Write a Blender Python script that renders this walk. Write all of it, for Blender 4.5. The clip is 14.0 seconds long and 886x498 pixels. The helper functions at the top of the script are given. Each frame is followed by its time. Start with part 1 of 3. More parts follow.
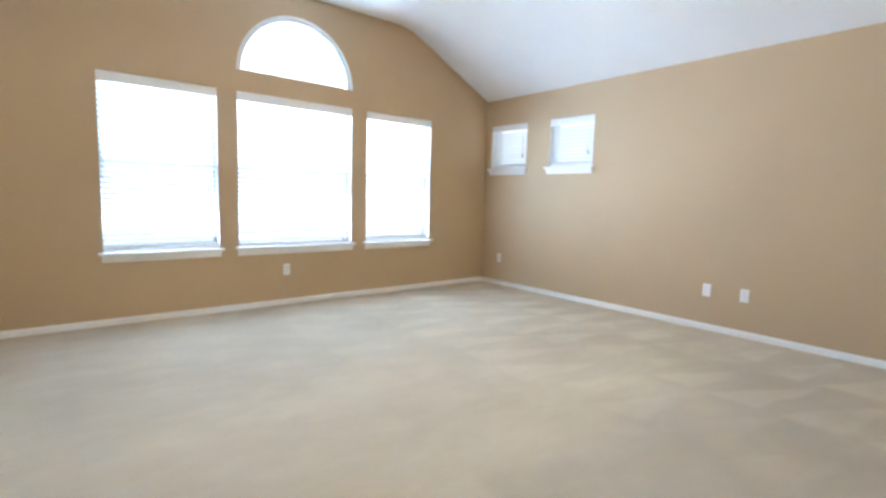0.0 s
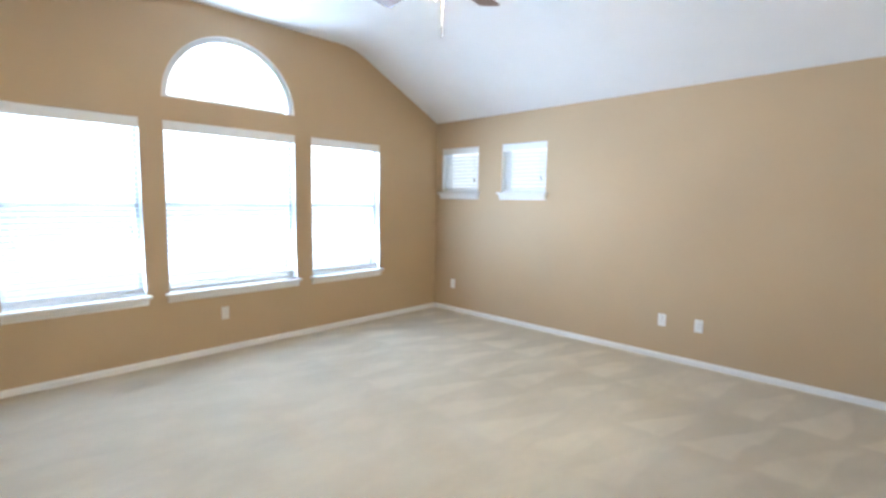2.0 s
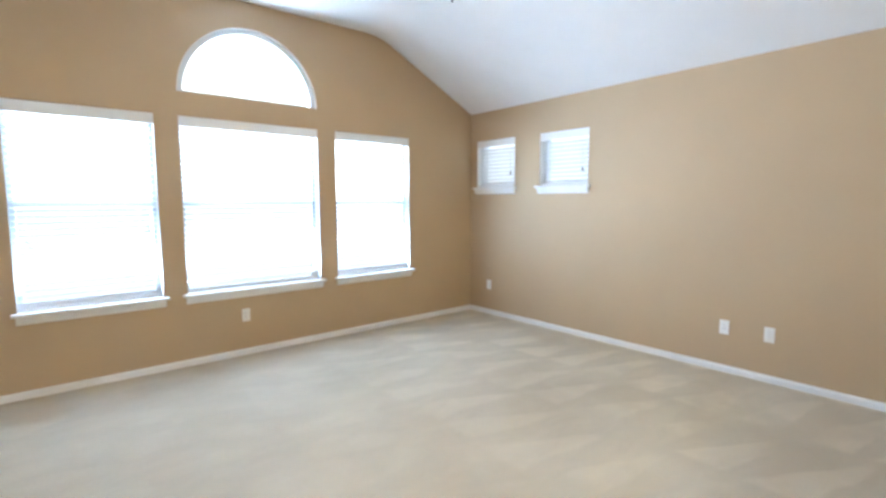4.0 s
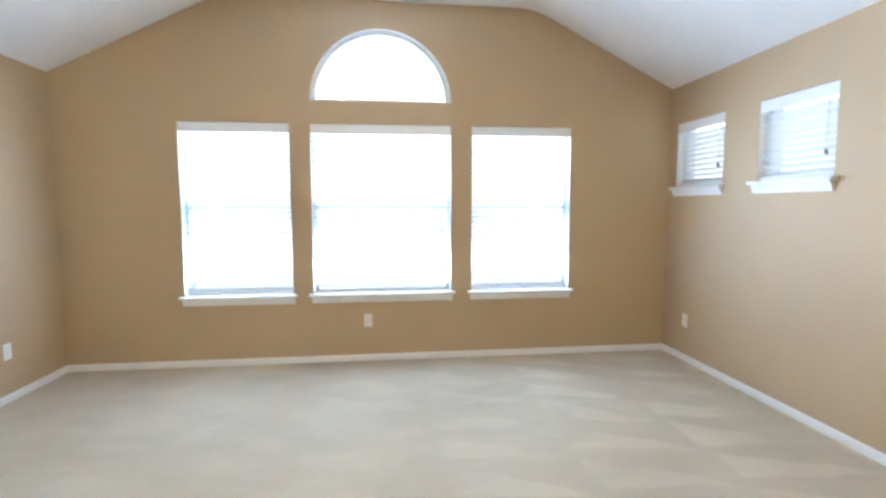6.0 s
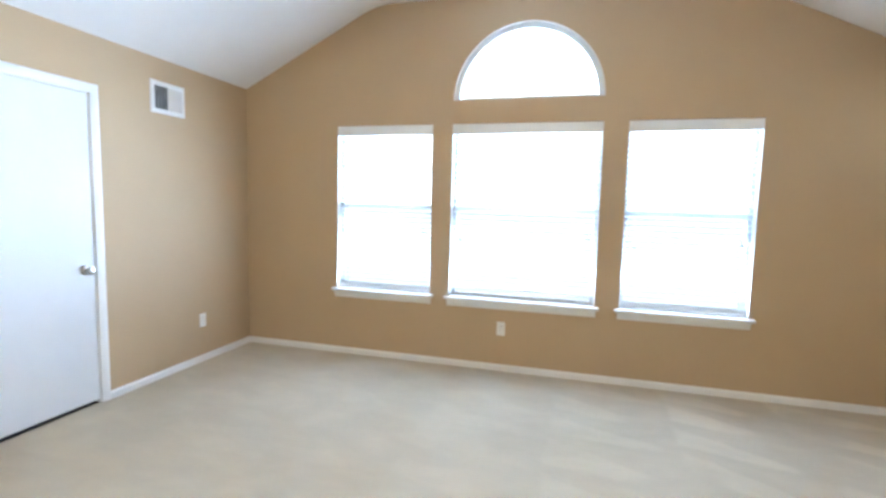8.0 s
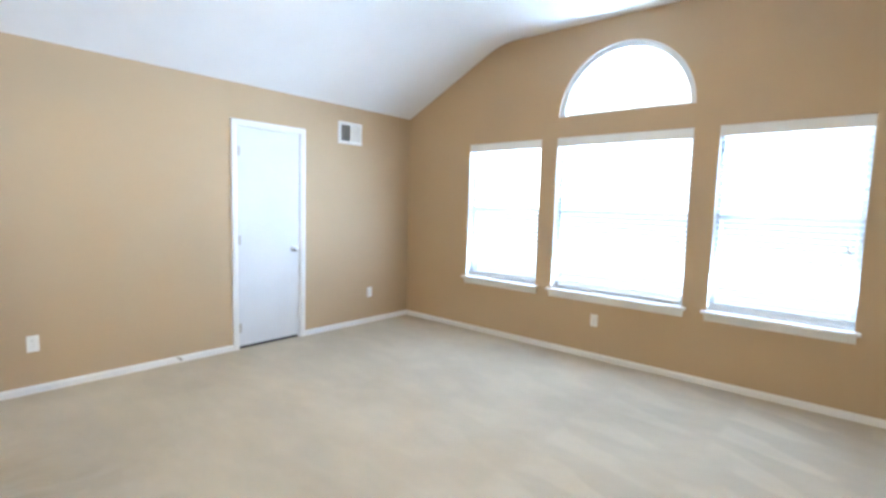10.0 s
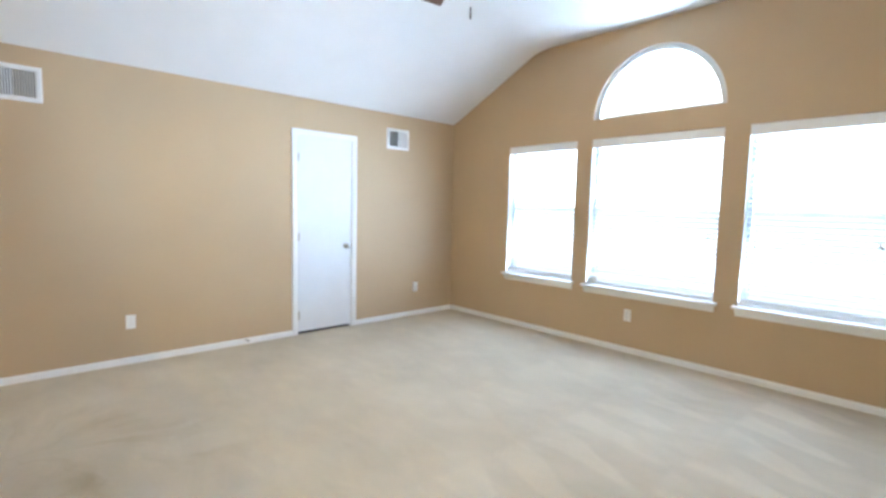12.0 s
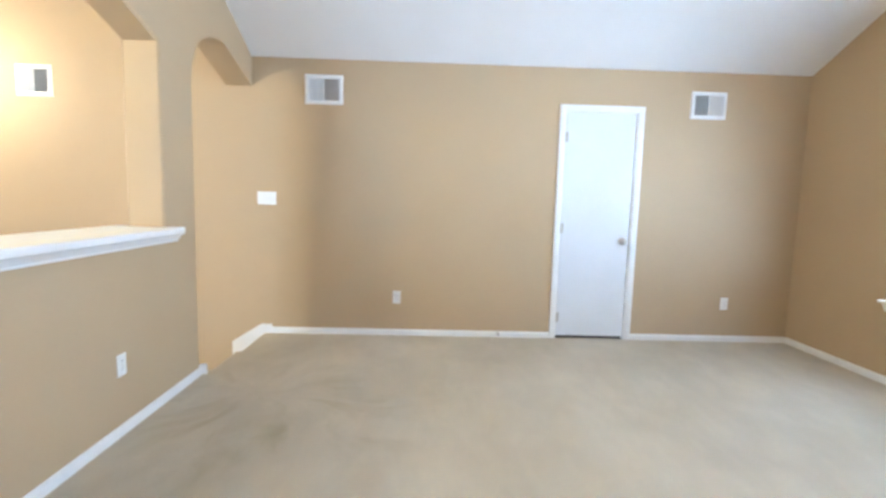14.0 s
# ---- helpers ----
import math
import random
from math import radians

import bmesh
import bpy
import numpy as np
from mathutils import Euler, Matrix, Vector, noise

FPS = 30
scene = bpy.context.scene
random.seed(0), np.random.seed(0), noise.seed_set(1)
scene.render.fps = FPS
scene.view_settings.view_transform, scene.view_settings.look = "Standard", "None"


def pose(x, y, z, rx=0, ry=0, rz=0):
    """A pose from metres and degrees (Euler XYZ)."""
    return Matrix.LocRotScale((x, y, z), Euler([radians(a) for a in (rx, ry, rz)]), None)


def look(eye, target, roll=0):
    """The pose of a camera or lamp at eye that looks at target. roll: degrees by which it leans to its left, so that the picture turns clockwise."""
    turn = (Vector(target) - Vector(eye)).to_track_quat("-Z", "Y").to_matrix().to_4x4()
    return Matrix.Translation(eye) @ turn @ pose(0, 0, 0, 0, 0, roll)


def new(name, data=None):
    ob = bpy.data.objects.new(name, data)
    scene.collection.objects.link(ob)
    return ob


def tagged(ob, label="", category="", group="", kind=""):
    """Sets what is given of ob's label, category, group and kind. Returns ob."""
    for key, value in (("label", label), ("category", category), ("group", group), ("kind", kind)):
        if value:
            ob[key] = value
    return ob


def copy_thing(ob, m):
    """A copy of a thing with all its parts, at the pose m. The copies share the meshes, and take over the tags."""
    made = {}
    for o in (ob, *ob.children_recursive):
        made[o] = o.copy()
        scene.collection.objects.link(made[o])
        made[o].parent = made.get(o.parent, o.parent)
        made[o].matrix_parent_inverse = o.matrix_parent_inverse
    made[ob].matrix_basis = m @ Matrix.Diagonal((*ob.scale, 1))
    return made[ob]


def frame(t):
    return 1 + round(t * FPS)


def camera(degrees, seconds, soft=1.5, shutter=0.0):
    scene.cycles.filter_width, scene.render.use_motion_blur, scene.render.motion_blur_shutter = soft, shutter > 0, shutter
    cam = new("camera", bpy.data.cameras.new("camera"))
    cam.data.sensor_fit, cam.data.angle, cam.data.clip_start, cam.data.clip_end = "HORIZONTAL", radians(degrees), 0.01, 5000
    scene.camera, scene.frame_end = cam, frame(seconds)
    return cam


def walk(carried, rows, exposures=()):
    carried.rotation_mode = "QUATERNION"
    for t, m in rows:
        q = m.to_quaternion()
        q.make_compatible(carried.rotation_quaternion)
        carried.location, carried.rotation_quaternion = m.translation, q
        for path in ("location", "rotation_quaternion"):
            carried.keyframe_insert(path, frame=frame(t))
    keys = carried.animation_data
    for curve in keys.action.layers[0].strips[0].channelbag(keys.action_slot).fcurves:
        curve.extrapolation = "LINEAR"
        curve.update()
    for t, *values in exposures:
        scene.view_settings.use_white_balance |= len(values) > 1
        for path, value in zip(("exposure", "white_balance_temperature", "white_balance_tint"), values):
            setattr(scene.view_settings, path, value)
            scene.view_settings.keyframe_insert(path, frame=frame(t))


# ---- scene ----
cam = camera(85.5, 14.0, 3.0)
PATH = [
    (0, (0.611, -4.749, 1.146), (1.88, -3.218, 0.929), 1.7),
    (0.5, (0.652, -4.638, 1.243), (1.979, -3.157, 1.034), 1.7),
    (1, (0.752, -4.591, 1.326), (2.104, -3.132, 1.12), 1.2),
    (1.5, (0.79, -4.571, 1.414), (2.166, -3.136, 1.196), 0.8),
    (2, (0.694, -4.477, 1.442), (2.136, -3.107, 1.237), 0.9),
    (2.2, (0.676, -4.493, 1.432), (2.128, -3.133, 1.236), 0.8),
    (4.3, (1.278, -4.29, 1.385), (2.478, -2.706, 1.168), 0.0),
    (4.5, (1.425, -4.234, 1.395), (2.55, -2.596, 1.168), 0.1),
    (5, (1.913, -4.267, 1.407), (2.744, -2.462, 1.181), -0.1),
    (5.5, (2.58, -4.252, 1.445), (2.982, -2.31, 1.212), -0.4),
    (6, (2.658, -4.218, 1.366), (2.886, -2.239, 1.188), -0.1),
    (6.5, (2.732, -4.221, 1.358), (2.786, -2.229, 1.194), 0.3),
    (7, (2.641, -4.211, 1.373), (2.603, -2.219, 1.205), 0.7),
    (7.5, (2.885, -4.079, 1.361), (2.589, -2.108, 1.2), 1.1),
    (8, (3.046, -3.953, 1.401), (2.516, -2.034, 1.212), 1.4),
    (8.5, (3.483, -3.855, 1.39), (2.61, -2.066, 1.2), 1.4),
    (9, (3.65, -4.031, 1.401), (2.63, -2.323, 1.203), 1.9),
    (9.2, (3.779, -4.089, 1.39), (2.685, -2.425, 1.196), 1.8),
    (11.3, (4.66, -4.346, 1.384), (3.222, -2.967, 1.213), 1.4),
    (11.5, (4.664, -4.334, 1.363), (3.214, -2.967, 1.195), 1.3),
    (12, (4.615, -4.381, 1.357), (3.146, -3.035, 1.183), 1.3),
    (12.5, (4.541, -4.292, 1.394), (2.989, -3.047, 1.186), 1.2),
    (13, (4.538, -3.956, 1.354), (2.799, -2.994, 1.136), 1.2),
    (13.5, (4.396, -3.702, 1.289), (2.501, -3.098, 1.078), 1.4),
    (14, (4.304, -3.355, 1.265), (2.317, -3.299, 1.052), 1.6),
]
walk(cam, [(t, look(eye, target, roll)) for t, eye, target, roll in PATH])

# ---- tuning ----
EXPOSURE = 0.14
DAY_M2, ARC_M2, EAST_M2, FOYER_W = 67.0, 78.0, 4.5, 170.0    # watts a square metre of sky light
UPWARD, ARC_UP = 0.30, 0.25
BACK_GLOW, BACK_GLOW_EAST = 2.6, 1.2
FAN_GLOW, HALL_GLOW = 108.0, 250.0
HALL_DROP = 1.0
TILT_BIG, TILT_SMALL = -13, -38
CORD_DROP = 1.0
ARCH_Z = 2.176
CARPET_LOW, CARPET_HIGH = (0.535, 0.471, 0.364), (0.685, 0.609, 0.482)

# ---- world and light ----
world = bpy.data.worlds.new("sky")
scene.world = world
world.use_nodes = True
wn = world.node_tree
sky = wn.nodes.new("ShaderNodeTexSky")
sky.sky_type = 'NISHITA'
sky.sun_disc = False
sky.sun_elevation = radians(48)
sky.sun_rotation = radians(180)
wn.nodes["Background"].inputs["Strength"].default_value = 0.1
wn.links.new(sky.outputs["Color"], wn.nodes["Background"].inputs["Color"])
sun = new("sun", bpy.data.lights.new("sun", 'SUN'))
sun.data.energy, sun.data.angle, sun.data.color = 2.5, radians(0.5), (1.0, 0.95, 0.88)
sun.matrix_world = look((2.6, -12.0, 14.0), (2.6, 0.0, 0.0))
scene.view_settings.exposure = EXPOSURE


def area(name, w, h, eye, target, power, color):
    ob = new(name, bpy.data.lights.new(name, 'AREA'))
    ob.data.shape, ob.data.size, ob.data.size_y = 'RECTANGLE', w, h
    ob.data.energy, ob.data.color = power, color
    ob.matrix_world = look(eye, target)
    return ob


# ---- the plan ----
XR, YB, H = 5.258, -4.92, 2.425          # east wall, south wall, height of the side walls
RL, RR, ZR = 1.322, 3.941, 3.077          # the flat strip of the ceiling
TH, TS = 0.16, 0.22                     # outer walls, south wall
WIN_Z0, WIN_Z1 = 0.590, 2.066
NORTH = [(0.952, 1.842), (2.015, 3.215), (3.400, 4.303)]
ARC_Z, ARC_R, ARC_X = 2.255, 0.60, 2.615
EAST = [(-0.716, -0.110), (-1.664, -1.068)]
SM_Z0, SM_Z1 = 1.515, 2.093
DOOR_Y0, DOOR_Y1, DOOR_Z = -2.170, -1.545, 2.045
PIL0, PIL1, PASS1, LEDGE = 1.058, 1.430, 3.85, 0.975
HALL_Y, HALL_X, HALL_Z, HALL_TOP = -8.6, 5.258, -2.70, 3.30
LAND_Y, LAND_Z = -6.35, -0.36
EDGE_Y = -4.82


def roof(x):
    if x < RL:
        return H + (ZR - H) * x / RL
    if x > RR:
        return H + (ZR - H) * (XR - x) / (XR - RR)
    return ZR


DAY = (0.482, 0.685, 1.0)
for a, b in NORTH:
    mid, z, w, h = (a + b) / 2, (WIN_Z0 + WIN_Z1) / 2 + 0.05, b - a + 0.10, WIN_Z1 - WIN_Z0 + 0.05
    area("daylight", w, h, (mid, 0.20, z), (mid, -1, z + UPWARD), DAY_M2 * w * h, DAY)
area("daylight", 1.3, 0.72, (ARC_X, 0.22, ARC_Z + 0.31), (ARC_X, -1, ARC_Z + 0.31 + ARC_UP), ARC_M2 * 1.3 * 0.72, DAY)
for a, b in EAST:
    mid, z, w, h = (a + b) / 2, (SM_Z0 + SM_Z1) / 2, b - a + 0.10, SM_Z1 - SM_Z0 + 0.10
    area("daylight", w, h, (XR + 0.20, mid, z), (0, mid, z + UPWARD), EAST_M2 * w * h, DAY)
# Added cool light for the hall, from an assumed window out of view.
area("daylight", 1.4, 1.9, (HALL_X + 0.22, -7.3, 1.42), (0, -7.3, 1.42), FOYER_W, DAY)

# ---- materials ----
def material(name, color, rough=0.6, metal=0.0, spec=0.5):
    m = bpy.data.materials.new(name)
    m.use_nodes = True
    b = m.node_tree.nodes["Principled BSDF"]
    b.inputs["Base Color"].default_value = (*color, 1)
    b.inputs["Roughness"].default_value = rough
    b.inputs["Metallic"].default_value = metal
    b.inputs["Specular IOR Level"].default_value = spec
    return m, m.node_tree, b


def textured(name, low, high, rough, scale, bump_scale, bump, depth=0.002, metal=0.0, stretch=(1, 1, 1), spec=0.5):
    """Colour that wanders between low and high at one scale, and relief at a finer one."""
    m, t, b = material(name, low, rough, metal, spec)
    co = t.nodes.new("ShaderNodeTexCoord")
    mp = t.nodes.new("ShaderNodeMapping")
    mp.inputs["Scale"].default_value = stretch
    t.links.new(co.outputs["Object"], mp.inputs["Vector"])
    n1 = t.nodes.new("ShaderNodeTexNoise")
    n1.inputs["Scale"].default_value, n1.inputs["Detail"].default_value = scale, 5
    ramp = t.nodes.new("ShaderNodeValToRGB")
    ramp.color_ramp.elements[0].color, ramp.color_ramp.elements[1].color = (*low, 1), (*high, 1)
    ramp.color_ramp.elements[0].position, ramp.color_ramp.elements[1].position = 0.3, 0.7
    n2 = t.nodes.new("ShaderNodeTexNoise")
    n2.inputs["Scale"].default_value, n2.inputs["Detail"].default_value = bump_scale, 3
    bp = t.nodes.new("ShaderNodeBump")
    bp.inputs["Strength"].default_value, bp.inputs["Distance"].default_value = bump, depth
    rr = t.nodes.new("ShaderNodeMapRange")
    rr.inputs["To Min"].default_value, rr.inputs["To Max"].default_value = rough - 0.06, rough + 0.06
    for n in (n1, n2):
        t.links.new(mp.outputs["Vector"], n.inputs["Vector"])
    t.links.new(n1.outputs["Fac"], ramp.inputs["Fac"])
    t.links.new(n1.outputs["Fac"], rr.inputs["Value"])
    t.links.new(rr.outputs["Result"], b.inputs["Roughness"])
    t.links.new(ramp.outputs["Color"], b.inputs["Base Color"])
    t.links.new(n2.outputs["Fac"], bp.inputs["Height"])
    t.links.new(bp.outputs["Normal"], b.inputs["Normal"])
    return m


TAN = textured("tan_wall_paint", (0.484, 0.353, 0.214), (0.515, 0.376, 0.230), 0.62, 1.3, 95, 0.35)
CEIL = textured("ceiling_paint", (0.80, 0.80, 0.795), (0.84, 0.84, 0.835), 0.85, 2.0, 70, 0.5, 0.003)
TRIM = textured("white_trim_paint", (0.78, 0.78, 0.77), (0.84, 0.84, 0.83), 0.38, 4.0, 40, 0.08, 0.001)
DOORWHITE = textured("white_door_paint", (0.69, 0.71, 0.74), (0.73, 0.75, 0.78), 0.36, 2.5, 60, 0.12, 0.001)
VINYL = textured("white_vinyl", (0.62, 0.65, 0.68), (0.67, 0.70, 0.72), 0.35, 6.0, 30, 0.05, 0.001)
SLAT = textured("white_slat", (0.80, 0.81, 0.82), (0.85, 0.86, 0.86), 0.42, 8.0, 50, 0.05, 0.0006, stretch=(0.2, 1, 1))
RAIL = textured("white_rail", (0.76, 0.77, 0.78), (0.81, 0.82, 0.82), 0.42, 8.0, 50, 0.05, 0.0006)
lit = SLAT.node_tree
thin = lit.nodes.new("ShaderNodeBsdfTranslucent")
thin.inputs["Color"].default_value = (0.85, 0.86, 0.86, 1)
blend = lit.nodes.new("ShaderNodeMixShader")
blend.inputs["Fac"].default_value = 0.2
lit.links.new(lit.nodes["Principled BSDF"].outputs["BSDF"], blend.inputs[1])
lit.links.new(thin.outputs["BSDF"], blend.inputs[2])
lit.links.new(blend.outputs["Shader"], lit.nodes["Material Output"].inputs["Surface"])
PLATE = textured("white_plastic", (0.80, 0.80, 0.78), (0.84, 0.84, 0.82), 0.30, 10.0, 60, 0.03, 0.0005)
CORD = textured("cord", (0.66, 0.66, 0.64), (0.74, 0.74, 0.72), 0.8, 40.0, 400, 0.3, 0.0005)
TASSEL = textured("grey_tassel", (0.22, 0.20, 0.18), (0.30, 0.27, 0.24), 0.5, 30.0, 90, 0.1, 0.0006)
NICKEL = textured("satin_nickel", (0.46, 0.43, 0.39), (0.54, 0.51, 0.47), 0.30, 20.0, 160, 0.06, 0.0004, metal=1.0)
# Near-black colour that stands in for shade in gaps and hollows.
DARK = textured("black_shade_paint", (0.012, 0.012, 0.012), (0.02, 0.02, 0.02), 0.8, 6.0, 40, 0.1)
VENT_SHADE = textured("vent_recess_shade", (0.09, 0.09, 0.09), (0.14, 0.14, 0.135), 0.5, 6.0, 40, 0.1)
VENTW = textured("vent_enamel", (0.76, 0.76, 0.75), (0.81, 0.81, 0.80), 0.34, 10.0, 50, 0.05, 0.0005)
BRONZE = textured("fan_bronze", (0.10, 0.055, 0.035), (0.14, 0.08, 0.05), 0.35, 12.0, 60, 0.08, 0.0005, metal=0.7)
PULL = textured("dark_pull", (0.035, 0.03, 0.03), (0.06, 0.05, 0.045), 0.5, 30.0, 90, 0.1, 0.0006)
WOOD = textured("fan_blade_walnut", (0.10, 0.045, 0.025), (0.20, 0.095, 0.05), 0.42, 9.0, 60, 0.15, 0.0006, stretch=(0.35, 4, 4))
HALLFLOOR = textured("hall_carpet", (0.50, 0.43, 0.33), (0.60, 0.52, 0.40), 0.95, 3.0, 300, 0.8, 0.004, spec=0.1)
GRASS = textured("lawn", (0.05, 0.09, 0.03), (0.10, 0.14, 0.05), 0.9, 0.5, 8, 0.6, 0.03)
ROOFING = textured("roof_shingle", (0.10, 0.09, 0.08), (0.16, 0.14, 0.12), 0.9, 3.0, 30, 0.5, 0.01)


def glass_material(name, tint, screen=0.0):
    m = bpy.data.materials.new(name)
    m.use_nodes = True
    t = m.node_tree
    t.nodes.remove(t.nodes["Principled BSDF"])
    out = t.nodes["Material Output"]
    clear = t.nodes.new("ShaderNodeBsdfTransparent")
    clear.inputs["Color"].default_value = (*tint, 1)
    shine = t.nodes.new("ShaderNodeBsdfGlossy")
    shine.inputs["Roughness"].default_value = 0.02
    lw = t.nodes.new("ShaderNodeLayerWeight")
    power = t.nodes.new("ShaderNodeMath")
    power.operation = 'POWER'
    power.inputs[1].default_value = 5.0
    t.links.new(lw.outputs["Facing"], power.inputs[0])
    fr = t.nodes.new("ShaderNodeMath")
    fr.operation = 'MULTIPLY_ADD'
    fr.inputs[1].default_value, fr.inputs[2].default_value = 0.9, 0.04
    t.links.new(power.outputs["Value"], fr.inputs[0])
    mix = t.nodes.new("ShaderNodeMixShader")
    t.links.new(fr.outputs["Value"], mix.inputs["Fac"])
    t.links.new(clear.outputs["BSDF"], mix.inputs[1])
    t.links.new(shine.outputs["BSDF"], mix.inputs[2])
    t.links.new(mix.outputs["Shader"], out.inputs["Surface"])
    return m


GLASS = glass_material("window_glass", (0.96, 0.98, 0.98))
SCREEN = glass_material("insect_screen", (0.62, 0.64, 0.66))


def glow(name, color, strength):
    m, t, b = material(name, (0.9, 0.88, 0.84), 0.4)
    b.inputs["Emission Color"].default_value = (*color, 1)
    b.inputs["Emission Strength"].default_value = strength
    return m


FANGLOW = glow("lit_frosted_glass", (1.0, 0.70, 0.38), FAN_GLOW)
HALLGLOW = glow("lit_hall_shade", (1.0, 0.89, 0.52), HALL_GLOW)
STAIRGLOW = glow("lit_stair_shade", (1.0, 0.96, 0.82), HALL_GLOW)


def carpet_material():
    """Plush pile: fine tufts, brushed vacuum strokes, and traffic soil where the hall steps come up."""
    m, t, b = material("beige_plush_carpet", (0.6, 0.52, 0.4), 0.97, 0.0, 0.08)
    N, L = t.nodes.new, t.links.new
    co = N("ShaderNodeTexCoord")
    warp = N("ShaderNodeTexNoise")
    warp.inputs["Scale"].default_value, warp.inputs["Detail"].default_value = 1.3, 3
    L(co.outputs["Object"], warp.inputs["Vector"])
    add = N("ShaderNodeVectorMath")
    add.operation = 'MULTIPLY_ADD'
    add.inputs[1].default_value = (0.16, 0.24, 0.0)
    L(warp.outputs["Color"], add.inputs[0])
    L(co.outputs["Object"], add.inputs[2])

    def saw(vector, scale, distortion, axis):
        w = N("ShaderNodeTexWave")
        w.wave_type, w.bands_direction, w.wave_profile = 'BANDS', axis, 'SIN' if axis == 'Y' else 'SAW'
        for key, value in (("Scale", scale), ("Distortion", distortion), ("Detail", 2.0), ("Detail Scale", 1.4)):
            w.inputs[key].default_value = value
        L(vector, w.inputs["Vector"])
        return w.outputs["Fac"]

    rows = saw(add.outputs["Vector"], 0.42, 0.6, 'X')
    lean = N("ShaderNodeCombineXYZ")
    shift = N("ShaderNodeMath")
    shift.operation = 'MULTIPLY'
    shift.inputs[1].default_value = 0.24
    L(rows, shift.inputs[0])
    L(shift.outputs["Value"], lean.inputs["Y"])
    moved = N("ShaderNodeVectorMath")
    L(add.outputs["Vector"], moved.inputs[0])
    L(lean.outputs["Vector"], moved.inputs[1])
    wedge = saw(moved.outputs["Vector"], 0.86, 0.8, 'Y')
    turned = N("ShaderNodeMath")
    turned.operation = 'SUBTRACT'
    turned.inputs[0].default_value = 1.0
    L(rows, turned.inputs[1])
    over = N("ShaderNodeMath")
    over.operation = 'SUBTRACT'
    L(turned.outputs["Value"], over.inputs[0])
    L(wedge, over.inputs[1])
    mixs = N("ShaderNodeMapRange")
    mixs.interpolation_type = 'SMOOTHSTEP'
    mixs.inputs["From Min"].default_value, mixs.inputs["From Max"].default_value = -0.06, 0.26
    L(over.outputs["Value"], mixs.inputs["Value"])
    gate_noise = N("ShaderNodeTexNoise")
    gate_noise.inputs["Scale"].default_value, gate_noise.inputs["Detail"].default_value = 1.7, 2
    L(co.outputs["Object"], gate_noise.inputs["Vector"])
    gate_map = N("ShaderNodeMapRange")
    gate_map.inputs["From Min"].default_value, gate_map.inputs["From Max"].default_value = 0.36, 0.54
    L(gate_noise.outputs["Fac"], gate_map.inputs["Value"])
    kept = N("ShaderNodeMath")
    kept.operation = 'MULTIPLY'
    ease = N("ShaderNodeMapRange")
    ease.interpolation_type = 'SMOOTHSTEP'
    ease.inputs["From Min"].default_value, ease.inputs["From Max"].default_value = 0.0, 0.08
    L(rows, ease.inputs["Value"])
    eased = N("ShaderNodeMath")
    eased.operation = 'MULTIPLY'
    L(mixs.outputs["Result"], eased.inputs[0])
    L(ease.outputs["Result"], eased.inputs[1])
    L(eased.outputs["Value"], kept.inputs[0])
    L(gate_map.outputs["Result"], kept.inputs[1])
    # the strokes are freshest away from the doors
    place = N("ShaderNodeSeparateXYZ")
    L(co.outputs["Object"], place.inputs["Vector"])
    fresh = N("ShaderNodeMapRange")
    fresh.inputs["From Min"].default_value, fresh.inputs["From Max"].default_value = 2.4, 4.4
    fresh.inputs["To Min"].default_value, fresh.inputs["To Max"].default_value = 0.05, 0.31
    L(place.outputs["X"], fresh.inputs["Value"])
    patch = N("ShaderNodeTexNoise")
    patch.inputs["Scale"].default_value, patch.inputs["Detail"].default_value = 1.1, 4
    L(co.outputs["Object"], patch.inputs["Vector"])
    mul = N("ShaderNodeMath")
    mul.operation = 'MULTIPLY_ADD'
    L(fresh.outputs["Result"], mul.inputs[1])
    L(kept.outputs["Value"], mul.inputs[0])
    L(patch.outputs["Fac"], mul.inputs[2])
    ramp = N("ShaderNodeValToRGB")
    ramp.color_ramp.elements[0].position, ramp.color_ramp.elements[1].position = 0.33, 0.84
    ramp.color_ramp.elements[0].color, ramp.color_ramp.elements[1].color = (*CARPET_LOW, 1), (*CARPET_HIGH, 1)
    L(mul.outputs["Value"], ramp.inputs["Fac"])
    # tufts
    tuft = N("ShaderNodeTexNoise")
    tuft.inputs["Scale"].default_value, tuft.inputs["Detail"].default_value = 190, 4
    L(co.outputs["Object"], tuft.inputs["Vector"])
    shade = N("ShaderNodeMapRange")
    shade.inputs["From Min"].default_value, shade.inputs["From Max"].default_value = 0.3, 0.7
    shade.inputs["To Min"].default_value, shade.inputs["To Max"].default_value = 0.86, 1.06
    L(tuft.outputs["Fac"], shade.inputs["Value"])
    tint = N("ShaderNodeVectorMath")
    tint.operation = 'SCALE'
    L(ramp.outputs["Color"], tint.inputs[0])
    # brushed nap: short smudges a hand wide
    nap = N("ShaderNodeTexNoise")
    nap.inputs["Scale"].default_value, nap.inputs["Detail"].default_value, nap.inputs["Distortion"].default_value = 6.5, 4, 0.6
    stretch = N("ShaderNodeMapping")
    stretch.inputs["Scale"].default_value = (0.55, 1.25, 1.0)
    L(add.outputs["Vector"], stretch.inputs["Vector"])
    L(stretch.outputs["Vector"], nap.inputs["Vector"])
    smudge = N("ShaderNodeMapRange")
    smudge.inputs["From Min"].default_value, smudge.inputs["From Max"].default_value = 0.3, 0.7
    smudge.inputs["To Min"].default_value, smudge.inputs["To Max"].default_value = 0.965, 1.03
